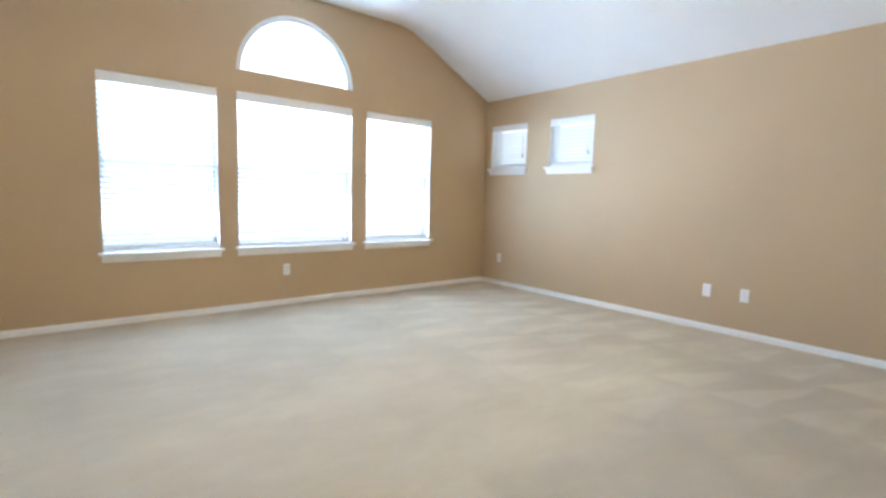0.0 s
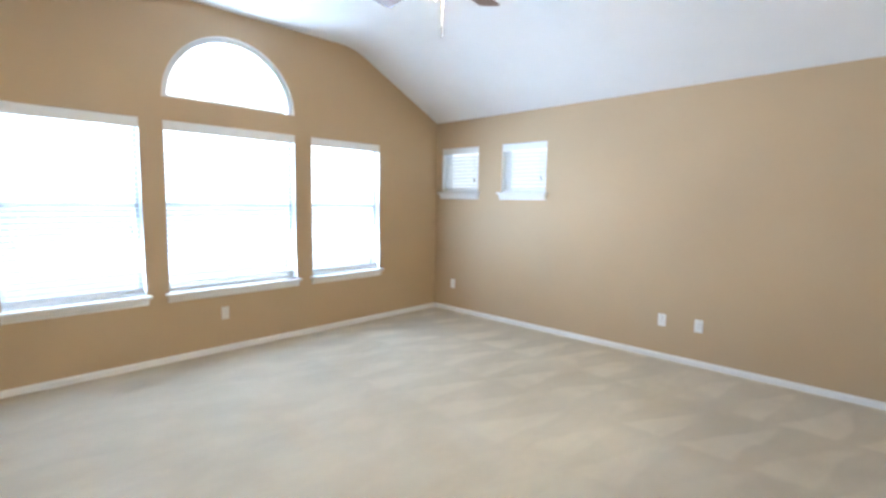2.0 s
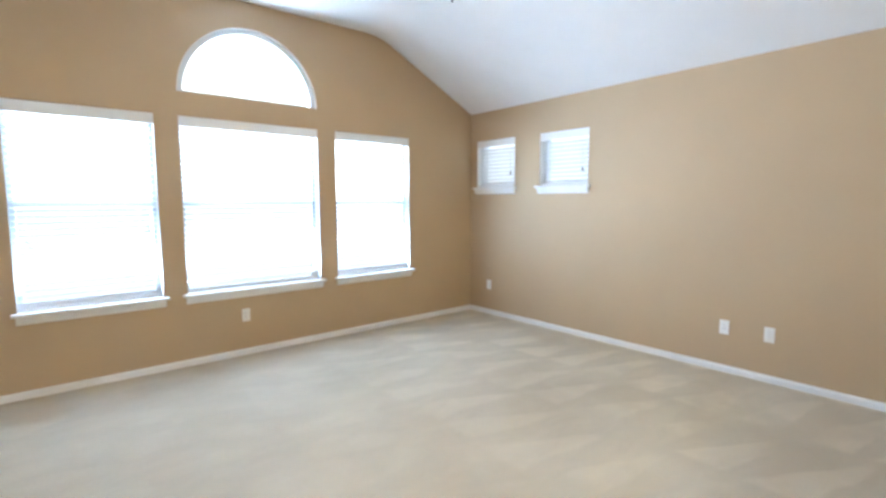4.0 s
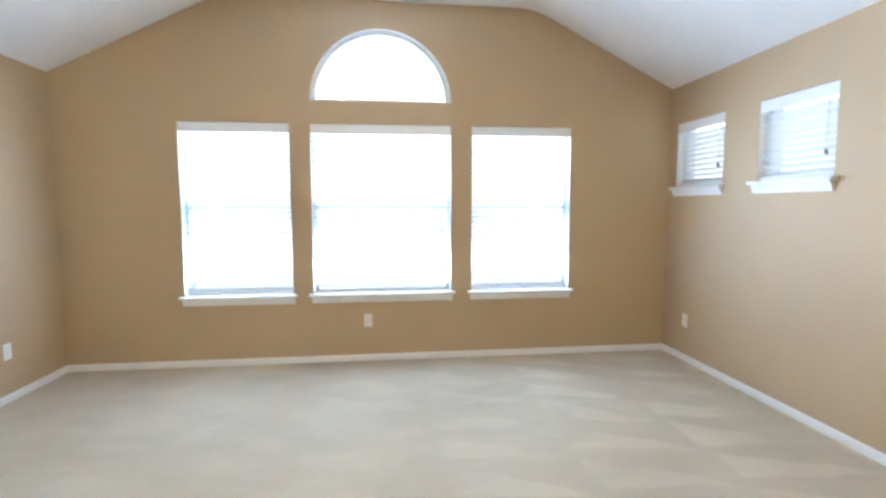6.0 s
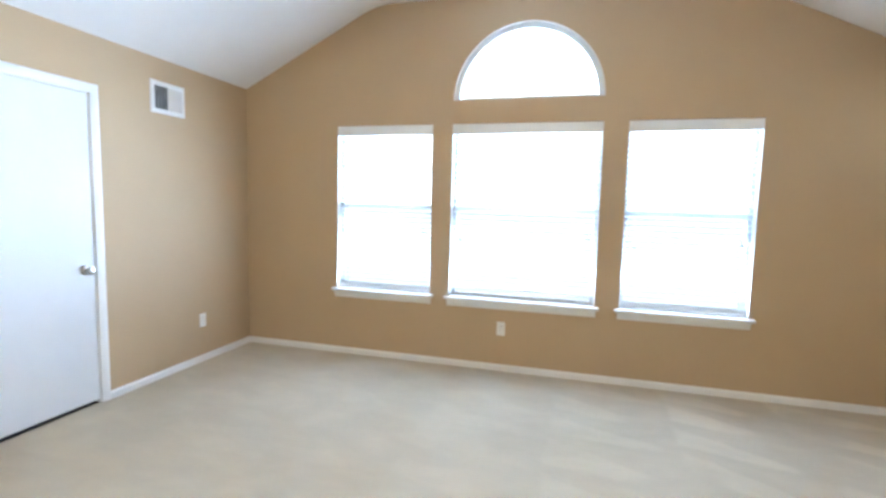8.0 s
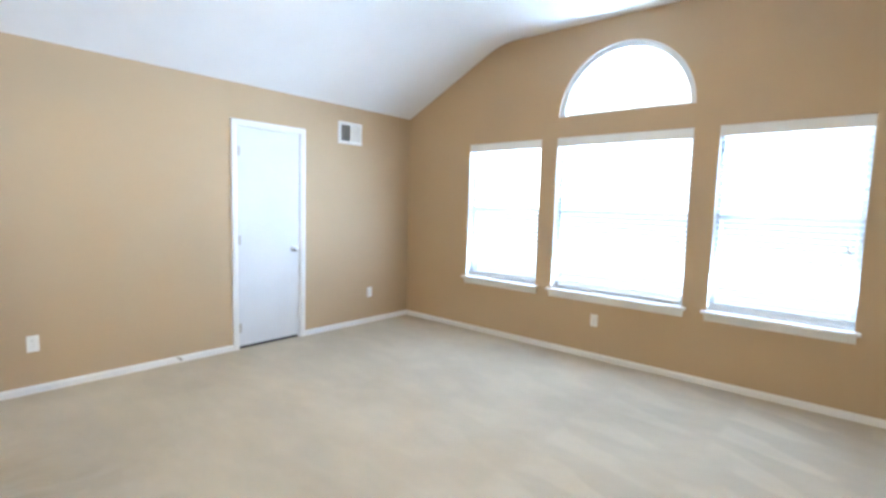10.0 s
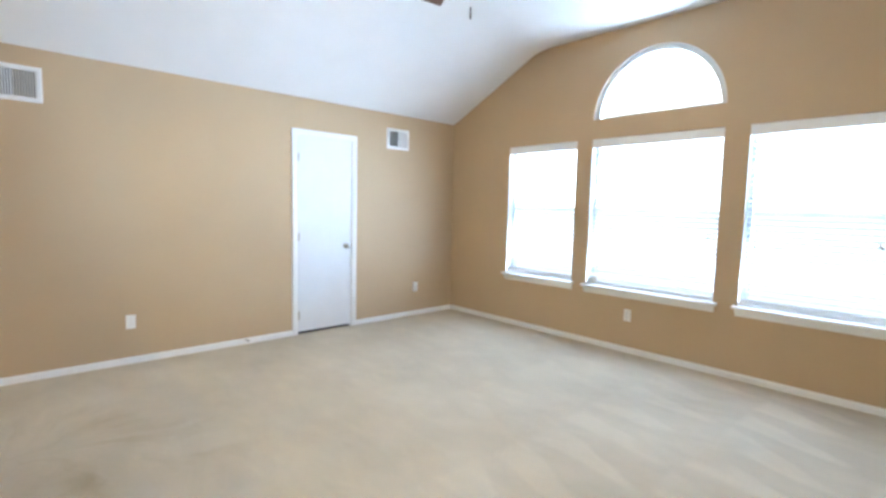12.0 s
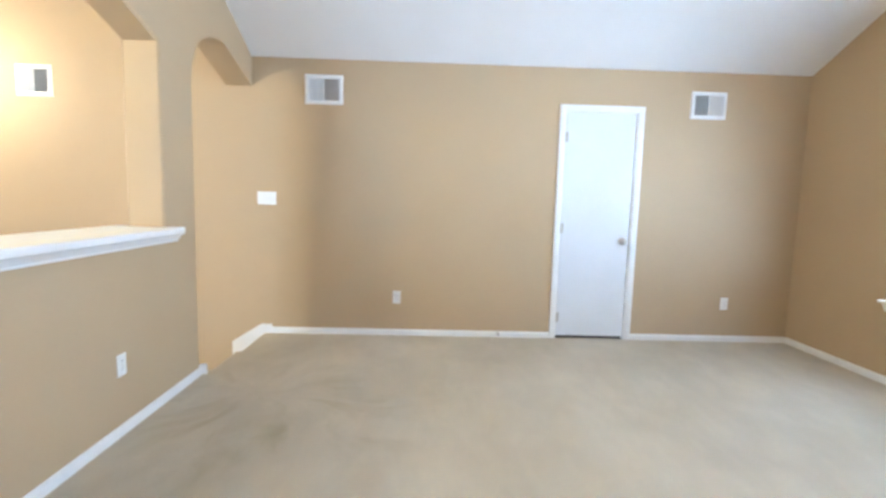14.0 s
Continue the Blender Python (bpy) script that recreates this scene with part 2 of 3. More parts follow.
    L(nap.outputs["Fac"], smudge.inputs["Value"])
    both = N("ShaderNodeMath")
    both.operation = 'MULTIPLY'
    L(shade.outputs["Result"], both.inputs[0])
    L(smudge.outputs["Result"], both.inputs[1])
    L(both.outputs["Value"], tint.inputs["Scale"])
    # soil: streaks that fan out from the steps
    soil = N("ShaderNodeTexNoise")
    soil.inputs["Scale"].default_value, soil.inputs["Detail"].default_value, soil.inputs["Distortion"].default_value = 1.0, 4, 0.35
    origin = N("ShaderNodeVectorMath")
    origin.operation = 'SUBTRACT'
    origin.inputs[1].default_value = (1.50, -4.25, 0)
    bend = N("ShaderNodeTexNoise")
    bend.inputs["Scale"].default_value, bend.inputs["Detail"].default_value = 2.6, 3
    L(co.outputs["Object"], bend.inputs["Vector"])
    bent = N("ShaderNodeVectorMath")
    bent.operation = 'MULTIPLY_ADD'
    bent.inputs[1].default_value = (0.30, 0.30, 0.0)
    L(bend.outputs["Color"], bent.inputs[0])
    L(co.outputs["Object"], bent.inputs[2])
    L(bent.outputs["Vector"], origin.inputs[0])
    off = N("ShaderNodeSeparateXYZ")
    L(origin.outputs["Vector"], off.inputs["Vector"])
    angle = N("ShaderNodeMath")
    angle.operation = 'ARCTAN2'
    L(off.outputs["Y"], angle.inputs[0])
    L(off.outputs["X"], angle.inputs[1])
    reach = N("ShaderNodeVectorMath")
    reach.operation = 'LENGTH'
    L(origin.outputs["Vector"], reach.inputs[0])
    spread = N("ShaderNodeCombineXYZ")
    for source, key, amount in ((angle, "X", 2.6), (reach, "Y", 1.3)):
        by = N("ShaderNodeMath")
        by.operation = 'MULTIPLY'
        by.inputs[1].default_value = amount
        L(source.outputs["Value"], by.inputs[0])
        L(by.outputs["Value"], spread.inputs[key])
    L(spread.outputs["Vector"], soil.inputs["Vector"])
    near = N("ShaderNodeMapRange")
    near.interpolation_type = 'SMOOTHSTEP'
    near.inputs["From Min"].default_value, near.inputs["From Max"].default_value = 0.12, 0.5
    near.inputs["To Min"].default_value = 0.25
    L(reach.outputs["Value"], near.inputs["Value"])
    dist = N("ShaderNodeVectorMath")
    dist.operation = 'DISTANCE'
    dist.inputs[1].default_value = (1.72, -4.28, 0)
    L(co.outputs["Object"], dist.inputs[0])
    fall = N("ShaderNodeMapRange")
    fall.inputs["From Min"].default_value, fall.inputs["From Max"].default_value = 0.15, 1.15
    fall.inputs["To Min"].default_value, fall.inputs["To Max"].default_value = 1, 0
    L(dist.outputs["Value"], fall.inputs["Value"])
    streak = N("ShaderNodeMapRange")
    streak.inputs["From Min"].default_value, streak.inputs["From Max"].default_value = 0.47, 0.66
    L(soil.outputs["Fac"], streak.inputs["Value"])
    fac = N("ShaderNodeMath")
    fac.operation = 'MULTIPLY'
    held = N("ShaderNodeMath")
    held.operation = 'MULTIPLY'
    L(fall.outputs["Result"], held.inputs[0])
    L(near.outputs["Result"], held.inputs[1])
    L(held.outputs["Value"], fac.inputs[0])
    L(streak.outputs["Result"], fac.inputs[1])
    half = N("ShaderNodeMath")
    half.operation = 'MULTIPLY'
    half.inputs[1].default_value = 0.62
    L(fac.outputs["Value"], half.inputs[0])
    mx = N("ShaderNodeMix")
    mx.data_type = 'RGBA'
    mx.inputs["B"].default_value = (0.34, 0.275, 0.16, 1)
    L(half.outputs["Value"], mx.inputs["Factor"])
    L(tint.outputs["Vector"], mx.inputs["A"])
    L(mx.outputs["Result"], b.inputs["Base Color"])
    bp = N("ShaderNodeBump")
    bp.inputs["Strength"].default_value, bp.inputs["Distance"].default_value = 0.8, 0.006
    L(tuft.outputs["Fac"], bp.inputs["Height"])
    bp2 = N("ShaderNodeBump")
    bp2.inputs["Strength"].default_value, bp2.inputs["Distance"].default_value = 0.35, 0.012
    L(mul.outputs["Value"], bp2.inputs["Height"])
    L(bp2.outputs["Normal"], bp.inputs["Normal"])
    L(bp.outputs["Normal"], b.inputs["Normal"])
    return m


CARPET = carpet_material()


# ---- mesh helpers ----
def mesh_of(name, bm, mat, smooth=0.0):
    bmesh.ops.recalc_face_normals(bm, faces=bm.faces[:])
    me = bpy.data.meshes.new(name)
    bm.to_mesh(me)
    bm.free()
    me.materials.append(mat)
    if smooth:
        for p in me.polygons:
            p.use_smooth = True
        me.set_sharp_from_angle(angle=radians(smooth))
    return me


def part(name, bm, mat, parent, label="", smooth=0.0, at=None):
    ob = new(name, mesh_of(name, bm, mat, smooth))
    ob.parent = parent
    if at is not None:
        ob.matrix_basis = at
    return tagged(ob, label)


def shared(name, me, parent, at, label=""):
    """One more part on mesh data that alike pieces share."""
    ob = new(name, me)
    ob.parent = parent
    ob.matrix_basis = at
    return tagged(ob, label)


def solid(name, bm, mat, label, category, smooth=0.0, kind="structure"):
    return tagged(new(name, mesh_of(name, bm, mat, smooth)), label, category, kind=kind)


def thing(name, m, label, category, group=""):
    ob = new(name)
    ob.empty_display_size = 0.1
    ob.matrix_basis = m
    return tagged(ob, label, category, group)


def box(bm, lo, hi, bevel=0.0, segments=2):
    made = bmesh.ops.create_cube(bm, size=1)["verts"]
    for v in made:
        v.co = Vector([lo[i] + (v.co[i] + 0.5) * (hi[i] - lo[i]) for i in range(3)])
    if bevel:
        edges = list({e for v in made for e in v.link_edges})
        bmesh.ops.bevel(bm, geom=edges, offset=bevel, segments=segments, affect='EDGES', profile=0.5)
    return bm


def boxed(lo, hi, bevel=0.0, segments=2):
    return box(bmesh.new(), lo, hi, bevel, segments)


def lathe(profile, turns=24, axis='z'):
    """A turned solid from (radius, height) pairs, about z, or about x (then towards +x)."""
    bm = bmesh.new()
    rings = []
    for r, h in profile:
        ring = []
        for k in range(turns):
            a = 2 * math.pi * k / turns
            p = (r * math.cos(a), r * math.sin(a), h)
            ring.append(bm.verts.new(p if axis == 'z' else (p[2], p[0], p[1])))
        rings.append(ring)
    for r0, r1 in zip(rings, rings[1:]):
        for k in range(turns):
            bm.faces.new((r0[k], r0[(k + 1) % turns], r1[(k + 1) % turns], r1[k]))
    bm.faces.new(rings[0])
    bm.faces.new(rings[-1])
    return bm


def sweep(bm, profile, p0, p1, out, up=(0, 0, 1)):
    """A moulding: profile points (out, up) drawn straight from p0 to p1."""
    out, up = Vector(out), Vector(up)
    ends = [[bm.verts.new(Vector(p) + out * a + up * b) for a, b in profile] for p in (p0, p1)]
    n = len(profile)
    for k in range(n):
        bm.faces.new((ends[0][k], ends[0][(k + 1) % n], ends[1][(k + 1) % n], ends[1][k]))
    bm.faces.new(ends[0])
    bm.faces.new(ends[1])
    return bm


def sheet_wall(outer, holes, axis, at, thick, round_holes=0.0, round_outer=()):
    """A wall with openings cut through it. Points are (along, up); axis is the way its thickness runs."""
    from mathutils.geometry import tessellate_polygon
    loops = [outer, *holes]
    flat = [p for lp in loops for p in lp]
    tris = tessellate_polygon([[Vector((u, v, 0)) for u, v in lp] for lp in loops])
    bm = bmesh.new()

    def put(u, v, w):
        return bm.verts.new((u, at + w, v) if axis == 'y' else (at + w, u, v))

    front, back = [put(u, v, 0) for u, v in flat], [put(u, v, thick) for u, v in flat]
    for a, b, c in tris:
        bm.faces.new((front[a], front[b], front[c]))
        bm.faces.new((back[a], back[c], back[b]))
    base, soft = 0, []
    for n, lp in enumerate(loops):
        for k in range(len(lp)):
            a, b = base + k, base + (k + 1) % len(lp)
            bm.faces.new((front[a], front[b], back[b], back[a]))
            if (n and round_holes) or (not n and k in round_outer):
                soft += [(front[a], front[b]), (back[a], back[b])]
        base += len(lp)
    bm.edges.ensure_lookup_table()
    if soft:
        edges = [bm.edges.get(pair) for pair in soft]
        done = bmesh.ops.bevel(bm, geom=[e for e in edges if e], offset=round_holes, segments=4, affect='EDGES', profile=0.5)
        for face in done["faces"]:
            face.smooth = True
    return bm


def rect(a, b, z0, z1):
    return [(a, z0), (b, z0), (b, z1), (a, z1)]


# ---- floors, walls, ceiling ----
bm = bmesh.new()
bmesh.ops.create_grid(bm, x_segments=40, y_segments=40, size=0.5)
for v in bm.verts:
    v.co = Vector(((v.co.x + 0.5) * (XR + 0.1) - 0.05, EDGE_Y + (v.co.y + 0.5) * (0.05 - EDGE_Y), 0))
for x0, x1 in ((PIL0 - 0.012, XR + 0.05),):
    q = [bm.verts.new(c) for c in ((x0, YB - 0.03, 0), (x1, YB - 0.03, 0), (x1, EDGE_Y, 0), (x0, EDGE_Y, 0))]
    bm.faces.new(q)
floor = solid("floor", bm, CARPET, "beige plush carpet with brushed vacuum strokes and traffic soil", "floor")
bm = boxed((-0.05, EDGE_Y + 0.02, -0.16), (XR + 0.05, 0.05, -0.012))
solid("floor_deck", bm, HALLFLOOR, "plain deck under the beige carpet", "floor")
bm = bmesh.new()
sweep(bm, [(0, -0.012), (0.012, -0.02), (0.016, -0.008), (0.012, 0.0), (0, 0.0)], (0.016, EDGE_Y, 0), (PIL0 - 0.012, EDGE_Y, 0), (0, -1, 0))
solid("floor_nosing", bm, CARPET, "carpet rolled over the edge of the top step", "floor", 40)

arch = [(ARC_X + ARC_R * math.cos(a), ARC_Z + ARC_R * math.sin(a)) for a in np.linspace(0, math.pi, 41)]
outer = [(-TH, -0.4), (XR + TH, -0.4), (XR + TH, H + 0.02), (XR, H + 0.03), (RR, ZR + 0.03), (RL, ZR + 0.03), (0, H + 0.03), (-TH, H + 0.02)]
holes = [rect(a, b, WIN_Z0, WIN_Z1) for a, b in NORTH] + [arch]
solid("wall_north", sheet_wall(outer, holes, 'y', 0, TH), TAN, "tan painted gable wall with three windows and a half-round one", "wall")
solid("wall_east", sheet_wall(rect(YB - 0.3, 0, -0.4, H + 0.09), [rect(a, b, SM_Z0, SM_Z1) for a, b in EAST], 'x', XR, TH), TAN,
      "tan painted side wall with two small high windows", "wall")
outer = [(HALL_Y, HALL_Z - 0.1), (0, HALL_Z - 0.1), (0, H + 0.03), (YB - 0.1, H + 0.03), (YB - 0.1, HALL_TOP + 0.05), (HALL_Y, HALL_TOP + 0.05)]
solid("wall_west", sheet_wall(outer, [rect(DOOR_Y0 - 0.012, DOOR_Y1 + 0.012, -0.02, DOOR_Z + 0.014)], 'x', 0, -TH), TAN,
      "tan painted side wall with a white closet door", "wall")


TOP_Z = 2.358
gate = [(0.0, ARCH_Z), (0.55, TOP_Z)] + [(PIL0 - 0.45 + 0.45 * math.sin(t), 2.03 + (TOP_Z - 2.03) * math.cos(t)) for t in np.linspace(0.05, math.pi / 2, 9)]
outer = [(PIL0, HALL_Z - 0.1), (XR, HALL_Z - 0.1), (XR, HALL_TOP + 0.05), (0, HALL_TOP + 0.05)] + gate
opening = [(PIL1, LEDGE), (PASS1, LEDGE), (PASS1, 2.105), (PASS1 - 0.75, TOP_Z), (PIL1 + 0.75, TOP_Z), (PIL1, 2.105)]
bm = sheet_wall(outer, [opening], 'y', YB, -TS, 0.018, (len(outer) - 1,))
solid("wall_south", bm, TAN, "tan half wall with a pass-through opening and a soft arch", "wall")

cross = [(-TH, H - (ZR - H) / RL * TH), (RL, ZR), (RR, ZR), (XR + TH, H - (ZR - H) / (XR - RR) * TH), (XR + TH, H + 0.2), (RR, ZR + 0.2), (RL, ZR + 0.2), (-TH, H + 0.2)]


def eased(a, corner, b, reach, steps=10):
    """The corner between a and b, rounded off over reach."""
    a, c, b = Vector(a), Vector(corner), Vector(b)
    p, q = c + (a - c).normalized() * reach, c + (b - c).normalized() * reach
    return [(1 - t) ** 2 * p + 2 * t * (1 - t) * c + t * t * q for t in (k / (steps - 1) for k in range(steps))]


under = [Vector(cross[0])] + eased(*cross[0:3], 0.17) + eased(*cross[1:4], 0.17) + [Vector(cross[3])]
bm = bmesh.new()
strips = [[bm.verts.new((p.x, y, p.y + dz)) for p in under] for y, dz in ((YB - 0.1, 0), (TH, 0), (TH, 0.12), (YB - 0.1, 0.12))]
for v in bm.verts:          # the east eave climbs a little towards the hall
    v.co.z += max(0.0, v.co.x - RR) / (XR - RR) * 0.055 * max(0.0, -v.co.y) / 4.9
for k in range(4):
    for j in range(len(under) - 1):
        a, b = strips[k], strips[(k + 1) % 4]
        bm.faces.new((a[j], a[j + 1], b[j + 1], b[j]))
for j in (0, -1):
    bm.faces.new([st[j] for st in strips])
solid("ceiling", bm, CEIL, "white stippled vaulted ceiling with a flat middle strip", "ceiling", 25)
bm = bmesh.new()
for k in ((0, 1, 6, 7), (1, 2, 5, 6), (2, 3, 4, 5)):
    sweep(bm, [(cross[j][0] * 1.12 - 0.3, cross[j][1] * 1.1 + 0.4) for j in k], (0, HALL_Y - 0.4, 0), (0, TH + 0.3, 0), (1, 0, 0))
solid("roof", bm, ROOFING, "dark shingled roof over the room", "roof")

# the hall beyond the south wall
solid("hall_floor", boxed((0, HALL_Y, HALL_Z - 0.1), (HALL_X, YB - TS, HALL_Z)), HALLFLOOR, "beige carpet of the lower hall", "floor")
solid("landing", boxed((0.0, LAND_Y, LAND_Z - 0.25), (PIL0 + 0.1, EDGE_Y - 0.28, LAND_Z), 0.01), HALLFLOOR, "beige carpeted stair landing", "floor")
solid("step", boxed((0.0, EDGE_Y - 0.279, LAND_Z - 0.1), (PIL0, EDGE_Y, -0.18), 0.012), HALLFLOOR, "beige carpeted step down to the hall", "step")
solid("hall_wall_south", boxed((-TH, HALL_Y - TH, HALL_Z - 0.1), (HALL_X + TH, HALL_Y, HALL_TOP + 0.05)), TAN, "tan painted end wall of the hall", "wall")
solid("hall_wall_east", sheet_wall(rect(HALL_Y, YB - 0.3, HALL_Z - 0.1, HALL_TOP + 0.05), [rect(-8.05, -6.55, 0.4, 2.4)], 'x', HALL_X, TH), TAN, "tan painted side wall of the hall", "wall")
solid("hall_ceiling", boxed((-TH, HALL_Y - TH, HALL_TOP + 0.035), (HALL_X + TH, YB - TS, HALL_TOP + 0.135)), CEIL, "white flat ceiling of the hall", "ceiling")
solid("ground", boxed((-400, -400, -3.2), (400, 400, -3.0)), GRASS, "green lawn round the house", "ground")

# Added emissive boards near the glass stand in for the bright outdoors.
back_glow = material("glowing_backdrop", (0.5, 0.5, 0.5), 1.0)
back_glow[2].inputs["Emission Color"].default_value = (0.88, 0.94, 1.0, 1)
back_glow[2].inputs["Emission Strength"].default_value = BACK_GLOW
solid("backdrop", boxed((-10, 2.6, -3.0), (XR + 2.6, 2.7, 9)), back_glow[0], "glowing white board standing in for the bright outdoors", "backdrop")
# East board: dimmer copy, its glow lowered for the shaded side.
shade = back_glow[0].copy()
shade.node_tree.nodes["Principled BSDF"].inputs["Emission Strength"].default_value = BACK_GLOW_EAST
solid("backdrop", boxed((XR + 2.6, -12, -3.0), (XR + 2.7, 2.6, 9)), shade, "dimmer glowing board standing in for the shaded outdoors", "backdrop")

# ---- baseboards ----
BASE = [(0, 0), (0.013, 0), (0.013, 0.036), (0.010, 0.043), (0.006, 0.048), (0.004, 0.053), (0, 0.055)]


def baseboard(p0, p1, out):
    bm = bmesh.new()
    sweep(bm, BASE, p0, p1, out)
    return solid("baseboard", bm, TRIM, "white painted baseboard with a moulded top", "baseboard")


baseboard((0, 0, 0), (XR, 0, 0), (0, -1, 0))
baseboard((XR, -0.013, 0), (XR, YB, 0), (-1, 0, 0))
baseboard((0, -0.013, 0), (0, DOOR_Y1 + 0.058, 0), (1, 0, 0))
baseboard((0, DOOR_Y0 - 0.058, 0), (0, -4.77, 0), (1, 0, 0))
baseboard((XR - 0.013, YB, 0), (PIL0 - 0.012, YB, 0), (0, 1, 0))
solid("baseboard_return", boxed((PIL0 - 0.085, YB - 0.03, -0.03), (PIL0 - 0.0125, YB + 0.012, 0.050), 0.004), TRIM, "white block where the baseboard ends at the steps", "baseboard")
bm = bmesh.new()
sweep(bm, [(-4.77, -0.02), (-4.77, 0.080), (-4.865, 0.080), (-5.125, -0.085), (-5.125, LAND_Z), (-4.83, LAND_Z)], (0, 0, 0), (0.016, 0, 0), (0, 1, 0))
solid("stair_skirt", bm, TRIM, "white painted skirt board stepping down beside the stairs", "trim")

# ledge of the pass-through
bm = bmesh.new()
a, b = PIL1 - 0.03, PASS1 + 0.03
CAP = [(-0.005, 0.0), (0.055, 0.0), (0.058, 0.012), (0.066, 0.018), (0.075, 0.034), (0.090, 0.044), (0.098, 0.050), (0.100, 0.062), (0.100, 0.078), (0.094, 0.084), (-0.005, 0.084)]
sweep(bm, CAP, (a, YB + 0.001, LEDGE - 0.012), (b, YB + 0.001, LEDGE - 0.012), (0, 1, 0))
sweep(bm, [(x, z) for x, z in CAP], (a, YB - TS - 0.001, LEDGE - 0.012), (b, YB - TS - 0.001, LEDGE - 0.012), (0, -1, 0))
box(bm, (PIL1 + 0.001, YB - TS, LEDGE + 0.002), (PASS1 - 0.001, YB, LEDGE + 0.070))
solid("ledge_cap", bm, TRIM, "white moulded ledge on the half wall", "ledge", 30)


# ---- windows ----
def window_sill(m, width, parent):
    """Stool and moulded apron. Local x along the wall, -y into the room, z from the opening's bottom."""
    s = part("window_sill", boxed((-width / 2 - 0.035, -0.055, -0.002), (width / 2 + 0.035, 0.0, 0.020), 0.005), TRIM, parent, "white painted sill")
    bm = bmesh.new()
    prof = [(0, -0.062), (0.014, -0.062), (0.018, -0.046), (0.026, -0.036), (0.030, -0.018), (0.040, -0.010), (0.040, -0.003), (0, -0.003)]
    sweep(bm, prof, (-width / 2 - 0.012, 0, 0), (width / 2 + 0.012, 0, 0), (0, -1, 0))
    part("apron", bm, TRIM, s)
    part("sill_board", boxed((-width / 2 + 0.001, 0.0, 0.001), (width / 2 - 0.001, 0.10, 0.0195)), TRIM, s)


def window(name, m, width, height, label):
    """A single-hung vinyl window, set back in its opening."""
    w = tagged(thing(name, m, label, "window"), kind="structure")
    f = part("window_frame", boxed((-width / 2 + 0.001, 0.082, 0.02), (-width / 2 + 0.035, 0.155, height - 0.001)), VINYL, w, "white vinyl frame")
    part("jamb", boxed((width / 2 - 0.035, 0.082, 0.02), (width / 2 - 0.001, 0.155, height - 0.001)), VINYL, f)
    part("head", boxed((-width / 2 + 0.035, 0.082, height - 0.04), (width / 2 - 0.035, 0.155, height - 0.001)), VINYL, f)
    part("bottom_rail", boxed((-width / 2 + 0.035, 0.082, 0.02), (width / 2 - 0.035, 0.155, 0.042)), VINYL, f)
    for k in (-1, 1):
        a, b = sorted((k * (width / 2 - 0.0005), k * (width / 2 - 0.0018)))
        part("side_liner", boxed((a, 0.002, 0.021), (b, 0.0815, height - 0.002)), TRIM, w, "thin white liner on the side of the opening")
    mid = height * 0.515
    if height < 1:
        p = part("pane", boxed((-width / 2 + 0.036, 0.126, 0.043), (width / 2 - 0.036, 0.130, height - 0.041)), GLASS, w)
        p.visible_shadow = False
        window_sill(m, width, w)
        return w
    part("meeting_rail", boxed((-width / 2 + 0.035, 0.095, mid - 0.022), (width / 2 - 0.035, 0.15, mid + 0.022), 0.003), VINYL, f)
    part("sash_lock", boxed((-0.03, 0.085, mid + 0.0225), (0.03, 0.115, mid + 0.040), 0.004), VINYL, f)
    for z0, z1, y in ((0.043, mid - 0.023, 0.118), (mid + 0.023, height - 0.041, 0.135)):
        p = part("pane", boxed((-width / 2 + 0.036, y, z0), (width / 2 - 0.036, y + 0.004, z1)), GLASS, w)
        p.visible_shadow = False
    if height > 1:
        p = part("insect_screen", boxed((-width / 2 + 0.036, 0.147, 0.043), (width / 2 - 0.036, 0.149, mid - 0.023)), SCREEN, w, "dark insect screen")
        p.visible_shadow = False
    window_sill(m, width, w)
    return w


def slat_mesh(length):
    bm = bmesh.new()
    n, d, t = 4, 0.05, 0.0028
    top = [(-d / 2 + d * k / n, 0.0035 * (1 - (2 * k / n - 1) ** 2)) for k in range(n + 1)]
    prof = top + [(a, b - t) for a, b in top[::-1]]
    sweep(bm, prof, (-length / 2, 0, 0), (length / 2, 0, 0), (0, 1, 0))
    return mesh_of("slat", bm, SLAT, 40)


